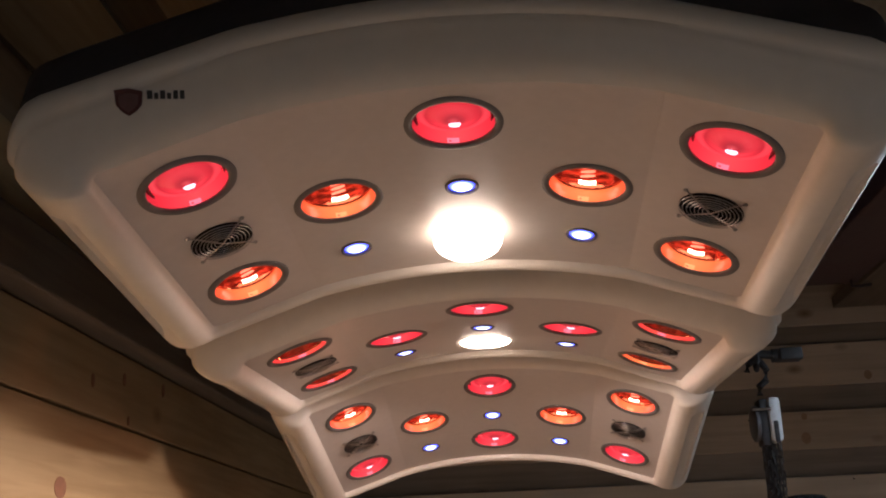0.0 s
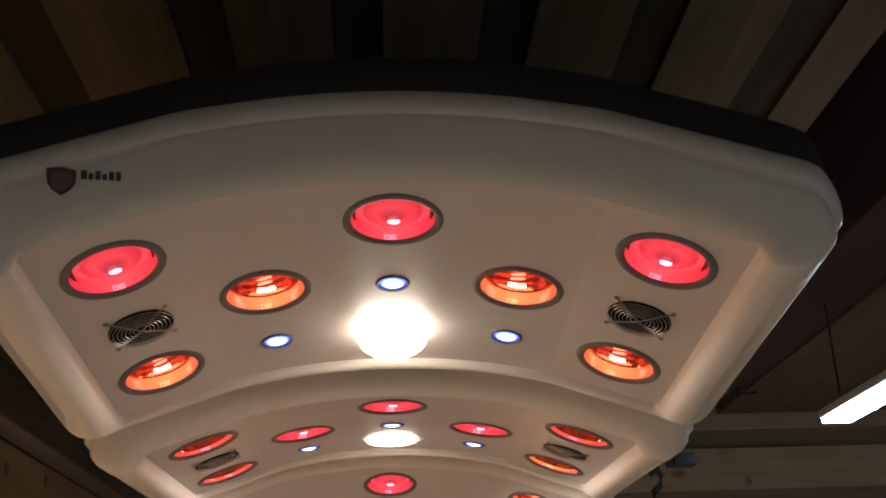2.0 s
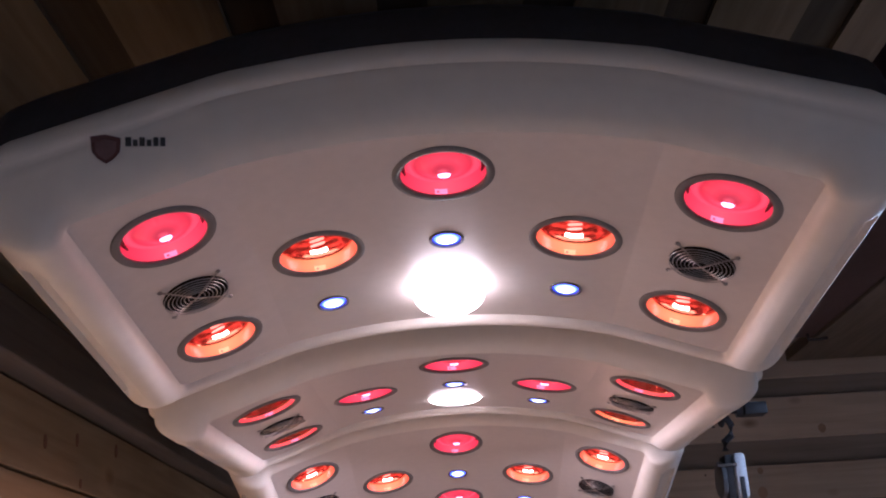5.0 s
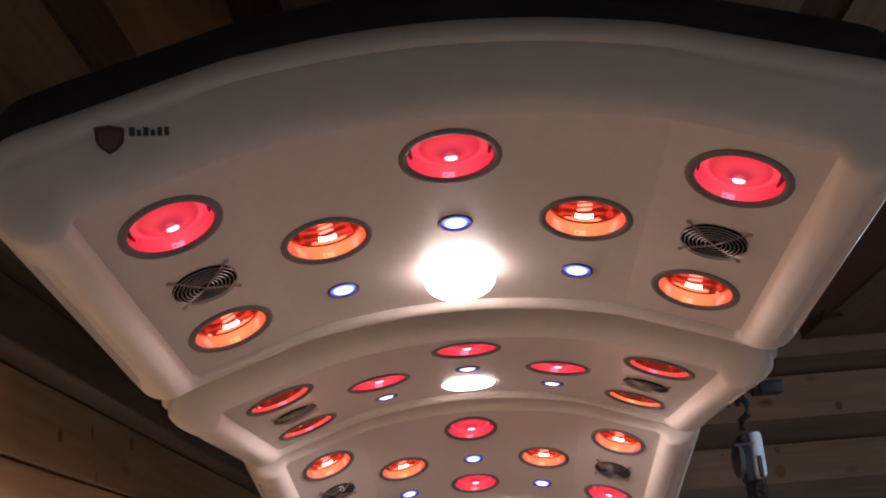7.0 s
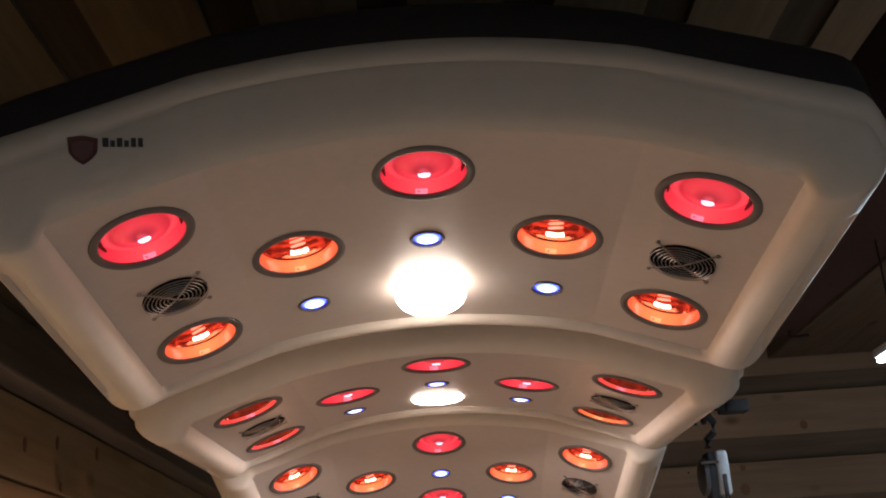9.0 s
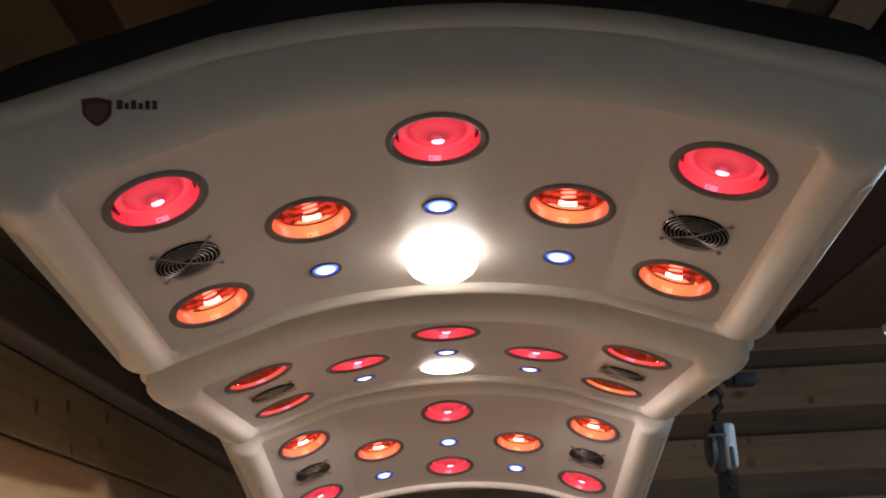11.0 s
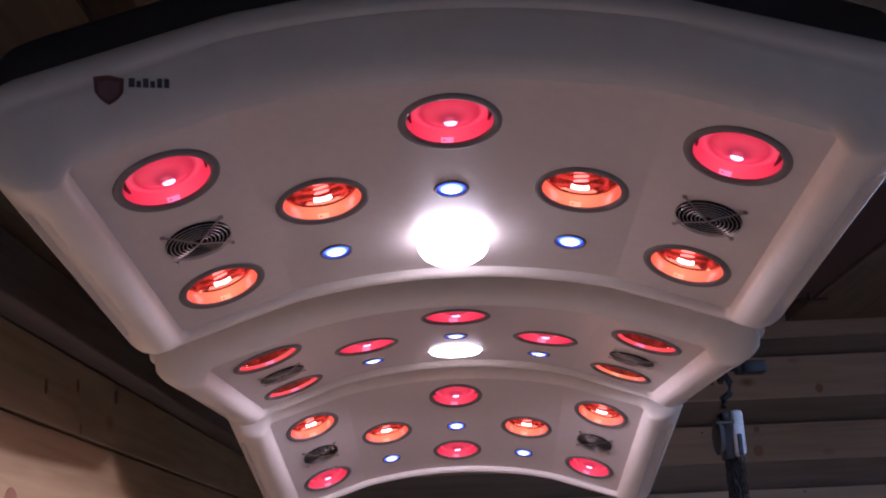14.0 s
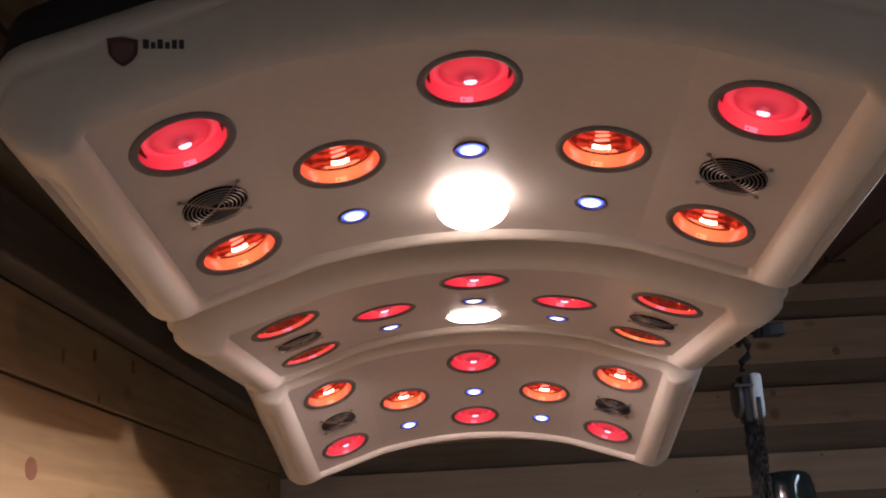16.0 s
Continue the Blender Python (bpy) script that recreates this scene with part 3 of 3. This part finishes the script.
def heat_module(place, fall, kinds, label, reach):
    top = thing("heat_lamp_canopy_module", Matrix.Translation(place) @ pose(0, 0, 0, -fall, 0, 0), label, "heat lamp", "modules of the heat lamp canopy")
    part("shell", SHELL_MESH, None, top, "glossy white moulded rim")
    part("panel", PANEL_MESH, None, top, "arched cream panel")
    part("cover", COVER_MESH, None, top, "matt black top cover")
    for name, (x, y) in BIG.items():
        lamp(top, x, y, kinds[name])
    for x, y in LEDS:
        ring = part("bezel", LED_RING, None, top, "small dark ring", seat(x, y))
        part("lens", LED_LENS, None, ring, "lit blue colour lamp lens")
    for x, y in FANS:
        fan(top, x, y)
    part("mounting_bracket", box_bm(-0.04, 0.04, 0.22, 0.28, 0.19, reach, 0.004), STEEL, top, "dark steel bracket")
    return top


KINDS = [
    dict(top="red", base="white", mid_l="amber", mid_r="amber", out_l="red", out_r="red", low_l="amber", low_r="amber"),
    dict(top="red", base="flat white", mid_l="red", mid_r="red", out_l="ruby", out_r="ruby", low_l="ruby", low_r="shallow amber"),
    dict(top="red", base="red", mid_l="amber", mid_r="amber", out_l="amber", out_r="amber", low_l="red", low_r="red"),
]
TEXTS = ["white heat lamp module with shield badge and white flood bulb", "white heat lamp module with red bulbs hung between two others",
         "white heat lamp module with two red bulbs in its middle"]
modules = [heat_module(p, f, k, t, r) for (p, f), k, t, r in zip(MODULES, KINDS, TEXTS, (0.285, 0.335, 0.415))]

# the light of the two white flood bulbs, cast down from their faces
for top, drop, share in zip(modules, (-0.0500, -0.0200), (1.0, 0.8)):
    data = bpy.data.lights.new("flood_light", "AREA")
    data.shape, data.size = "DISK", 0.10
    data.spread = radians(165)
    data.energy, data.color = WHITE_LAMP_WATTS * share, WHITE_LAMP_COLOUR
    ob = new("flood_light", data)
    ob.matrix_world = top.matrix_world @ seat(0.0, 0.352, drop)

# the warm light of the outer bulbs on either side of each module
for top in modules:
    for key in ("low_l", "low_r"):
        data = bpy.data.lights.new("bulb_light", "AREA")
        data.shape, data.size = "DISK", 0.09
        data.spread = radians(172)
        data.energy, data.color = WARM_LAMP_WATTS, (1.0, 0.50, 0.24)
        ob = new("bulb_light", data)
        ob.matrix_world = top.matrix_world @ seat(*BIG[key], -0.012)


# the badge on the front of the first module
def front_y(h):
    hs = [r[5] for r in SHELL_RINGS[3:19]]
    return float(np.interp(h, hs, [r[1] for r in SHELL_RINGS[3:19]]))


def on_front(x, h, x0, lift=0.0015):
    """A point of the front at the level that h has at x0."""
    h = h + arc(x0) - arc(x)
    return (x, front_y(h) - lift, arc(x) + h)


def badge_bm(outline, x0, h0, level, lift=0.0015):
    """A flat print on the curved front, cut to an outline of (across, up) and bent to the surface."""
    bm = bmesh.new()
    n = 10
    lo, hi = min(p[1] for p in outline), max(p[1] for p in outline)
    rows = []
    for i in range(n + 1):
        v = lo + (hi - lo) * (0.002 + 0.996 * i / n)
        xs = []
        for (ax, ay), (bx, by) in zip(outline, outline[1:] + outline[:1]):
            if (ay - v) * (by - v) <= 0 and ay != by:
                xs.append(ax + (bx - ax) * (v - ay) / (by - ay))
        rows.append([bm.verts.new(on_front(x0 + min(xs) + (max(xs) - min(xs)) * k / 6, h0 + v, level, lift)) for k in range(7)])
    for a, b in zip(rows, rows[1:]):
        for k in range(6):
            bm.faces.new((a[k], a[k + 1], b[k + 1], b[k]))
    return bm


shield = [(-0.0175, 0.013), (0.0, 0.0155), (0.0175, 0.013), (0.0165, -0.004), (0.009, -0.013), (0.0, -0.018), (-0.009, -0.013), (-0.0165, -0.004)]
part("shield_badge", badge_bm(shield, -0.3995, 0.0605, -0.3995), SHIELD, modules[0], "dark red shield badge")
part("shield_inset", badge_bm([(x * 0.72, z * 0.72 - 0.0015) for x, z in shield], -0.3995, 0.0605, -0.3995, 0.0028), SHIELD_INSET, modules[0], "dull rose field of the badge")
for k, (w, hgt) in enumerate([(0.0070, 0.0105), (0.0054, 0.0076), (0.0064, 0.0105), (0.0054, 0.0076), (0.0058, 0.0105), (0.0058, 0.0105)]):
    bar = [(-w / 2, 0), (w / 2, 0), (w / 2, hgt), (-w / 2, hgt)]
    part("printed_bar", badge_bm(bar, -0.3735 + 0.0080 * k, 0.0630, -0.3995), PRINT, modules[0])

# the steel that carries the modules
frame_top = thing("suspension_frame", pose(0, 0, 2.43), "dark steel bar frame hung from the ceiling", "frame")
part("spine", box_bm(-0.03, 0.03, 1.55, 3.24, -0.02, 0.02, 0.004), STEEL, frame_top)
for y in (2.25, 2.98):
    part("hanger_rod", tube_bm([(0, y, 0.02), (0, y, Z_CEIL - 2.43)], 0.008), STEEL, frame_top)

# ---- batten lamp at the side and two added fill copies ----
batten = thing("batten_lamp", pose(1.325, 3.07, 2.25), "lit cool white batten lamp hung on thin black cords", "lamp", "row of batten lamps")
part("housing", box_bm(-0.052, 0.052, -1.262, 0.002, 0.0035, 0.030, 0.006), LAMP_HOUSING, batten, "white sheet metal housing")
part("diffuser", box_bm(-0.045, 0.045, -1.258, -0.002, -0.010, 0.003, 0.005), BATTEN_GLASS, batten, "glowing cool white diffuser")
for y in (-0.10, -1.1):
    part("cord", tube_bm([(-0.018, y, 0.034), (-0.018, y, 0.425)], 0.003), BLACK, batten)
# unseen copies behind the camera, added to fill the canopy front with light
for x in (1.325, 0.15):
    copy_thing(batten, pose(x, -0.60, 2.25))

# ---- beams along the ceiling ----
beam = tagged(new("beam", mesh_from(box_bm(1.15, 1.40, Y_BACK, 4.06, 2.58, 2.99, 0.006), "beam", BROWNBEAM, False)), "dark brown stained timber beam under the ceiling", "beam", kind="structure")
lath = tagged(new("beam", mesh_from(box_bm(1.402, 1.46, Y_BACK, 4.04, 2.57, 2.675, 0.004), "lath", DARK_Y, False)), "pale pine batten along the brown beam", "beam", kind="structure")
# the dark board tone here stands in for the canopy's shadow on the plate
plate = tagged(new("beam", mesh_from(box_bm(X_LEFT - 0.02, X_LEFT + 0.06, Y_BACK, Y_FAR, 2.12, 2.24, 0.006), "plate", DARK_Y, False)), "pine wall plate along the board wall", "beam", kind="structure")


# ---- chain hoist ----
def link_bm(p, turn, bm, w=0.008, l=0.011, r=0.0021):
    pts = []
    for i in range(12):
        a = 2 * math.pi * i / 12
        u = w * 0.6 * math.cos(a)
        v = l * math.sin(a)
        pts.append((p[0] + u * math.cos(turn), p[1] + u * math.sin(turn), p[2] + v))
    return tube_bm(pts, r, 5, True, bm)


def chain_mesh(length, name, mat=CHAINSTEEL):
    bm = bmesh.new()
    n = int(length / 0.0165)
    for k in range(n):
        link_bm((0.0014 * math.sin(k * 1.7), 0, -k * 0.0165), radians(90) * (k % 2) + 0.3, bm)
    return mesh_from(bm, name, mat)


HOIST = (0.801, 3.235)
hoist = thing("chain_hoist", pose(HOIST[0], HOIST[1], 1.973) @ Matrix.Scale(1.256, 4), "small grey lever chain hoist hanging from a steel arm", "hoist")
part("hook", tube_bm([(0, 0, 0.065), (0, 0, 0.085), (0.018, 0, 0.10), (0.022, 0, 0.125), (0.010, 0, 0.145), (-0.006, 0, 0.15), (-0.02, 0, 0.14), (-0.024, 0, 0.122)], 0.0085, 8), STEEL, hoist, "dark steel hook")
part("ring", tube_bm([(0.0, 0.02 * math.cos(2 * math.pi * i / 18), 0.149 + 0.024 * math.sin(2 * math.pi * i / 18)) for i in range(18)], 0.005, 8, True), STEEL, hoist)
part("cover_plate", box_bm(0.0075, 0.036, -0.035, 0.035, -0.048, 0.056, 0.009), PALEPAINT, hoist, "pale grey cover plate")
part("slot", box_bm(0.015, 0.026, -0.0375, -0.033, -0.05, 0.0, 0.002), BLACK, hoist)
part("body", box_bm(-0.012, 0.008, -0.026, 0.026, -0.055, 0.053, 0.004), BLACK, hoist)
wheel = lathe_bm([(0.0005, -0.007), (0.036, -0.007), (0.042, -0.004), (0.042, 0.004), (0.036, 0.007), (0.0005, 0.007)], 32)
bmesh.ops.rotate(wheel, verts=wheel.verts[:], matrix=Euler((0, radians(90), 0)).to_matrix())
part("hand_wheel", wheel, DULLGREY, hoist, "grey hand wheel", pose(-0.019, 0, -0.002))
part("bolt", tube_bm([(-0.030, -0.034, 0.028), (0.012, -0.036, 0.028)], 0.0035), CHROME, hoist)
part("load_chain", chain_mesh(0.26, "load_chain"), None, hoist, "", pose(0.030, 0, -0.055))
part("load_chain", chain_mesh(0.24, "load_chain"), None, hoist, "", pose(0.027, 0.012, -0.055))
HAND_CHAIN = chain_mesh(0.30, "hand_chain", DARKCHAIN)
for k in range(14):
    a = 2.4 * k
    part("hand_chain", HAND_CHAIN, None, hoist, "dark hand chain", pose(0.003 + 0.0031 * math.sqrt(k) * math.cos(a), 0.0035 * math.sqrt(k) * math.sin(a), -0.050 - 0.004 * (k % 4), 0, 0, 31 * k))
arm = thing("steel_arm", pose(HOIST[0] + 0.012, HOIST[1], 2.172), "dark steel arm with a square end above the hoist", "arm")
part("arm_bar", box_bm(0.055, 0.122, -0.03, 0.03, -0.018, 0.018, 0.003), STEEL, arm)
part("arm_rod", tube_bm([(-0.785, -0.03, 0.255), (-0.30, -0.03, 0.09), (-0.05, -0.01, 0.014), (0.0, 0.0, 0.006), (0.06, 0.0, 0.0)], 0.013, 10), STEEL, arm)
part("collar", lathe_bm([(0.021, -0.008), (0.021, 0.008)], 20, True, True), STEEL, arm, "", pose(0.045, 0, 0, 0, 90, 0))
bucket = part("chain_bucket", lathe_bm([(0.0005, 0.0), (0.052, 0.0), (0.060, 0.02), (0.069, 0.16), (0.066, 0.215), (0.058, 0.262), (0.053, 0.283), (0.044, 0.293), (0.025, 0.2965), (0.0005, 0.297)], 40), DARKPLASTIC, hoist, "glossy dark plastic chain bucket", pose(0.082, 0.04, -0.463))


# ---- wall boards ----
def board(parent, x0, x1, y0, y1, z0, z1, mat):
    me = mesh_from(box_bm(x0, x1, y0, y1, z0, z1, 0.004), "board", mat, False)
    ob = new("board", me)
    ob.parent = parent


for z0, z1 in [(2.26, 2.44), (1.948, 2.115), (1.675, 1.943), (1.399, 1.664), (1.123, 1.388), (0.847, 1.112), (0.571, 0.836), (0.295, 0.560), (0.019, 0.284)]:
    board(wall_west, X_LEFT - 0.024, X_LEFT, Y_BACK, Y_FAR - 0.001, z0, z1, PINE_Y)
# from the fourth board down the wall takes the paler pine
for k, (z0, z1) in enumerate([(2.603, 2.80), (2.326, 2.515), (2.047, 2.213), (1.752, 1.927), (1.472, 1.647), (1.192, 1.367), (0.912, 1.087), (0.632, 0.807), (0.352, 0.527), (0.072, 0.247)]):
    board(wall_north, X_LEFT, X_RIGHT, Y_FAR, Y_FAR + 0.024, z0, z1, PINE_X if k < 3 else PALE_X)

NAIL = lathe_bm([(0.0005, -0.002), (0.004, -0.002), (0.0045, 0.004)], 10)
NAIL_MESH = mesh_from(NAIL, "nail_head", STEEL)
for x, z in ((0.72, 1.777), (0.97, 1.781), (1.53, 1.910), (-0.41, 1.787), (2.2, 1.775), (1.11, 2.185)):
    part("nail_head", NAIL_MESH, None, wall_north, "", pose(x, Y_FAR, z, -90, 0, 0))
bracket = tagged(new("hook_bracket", mesh_from(tube_bm([(0, 0, 0.0), (0, -0.005, -0.03), (0.03, -0.008, -0.032), (0.07, -0.008, -0.028)], 0.006), "hook_bracket", BLACK)), "small black hook under the beam end", "hook")
bracket.location = (1.36, 4.00, 2.585)


def knot(parent, at, w, h, mat):
    """A dark oval knot in a board's face."""
    bm = lathe_bm([(0.0005, -0.0012), (0.6, -0.0012), (0.95, -0.0010), (1.0, 0.002)], 20)
    bmesh.ops.scale(bm, verts=bm.verts[:], vec=(w, h, 1))
    part("knot", bm, mat, parent, "brown knot", at)


KNOT = material("red_brown_knot", (0.25, 0.105, 0.05), 0.6, 0, 60.0, 0.4, 0.3)
GREYKNOT = material("faded_knot", (0.36, 0.25, 0.16), 0.6, 0, 60.0, 0.25, 0.3)
knot(wall_west, pose(X_LEFT, 2.119, 1.783, 90, 0, -90), 0.030, 0.023, KNOT)
for y, z, w in ((2.260, 2.024, 0.011), (2.453, 2.058, 0.011), (2.741, 2.078, 0.012), (2.49, 1.965, 0.008)):
    knot(wall_west, pose(X_LEFT, y, z, 90, 0, -90), w, w * 1.5, KNOT)
for x, z, w in ((1.351, 2.095, 0.022), (1.354, 2.190, 0.013), (1.659, 2.362, 0.018)):
    knot(wall_north, pose(x, Y_FAR, z, -90, 0, 0), w, w * 1.2, GREYKNOT)
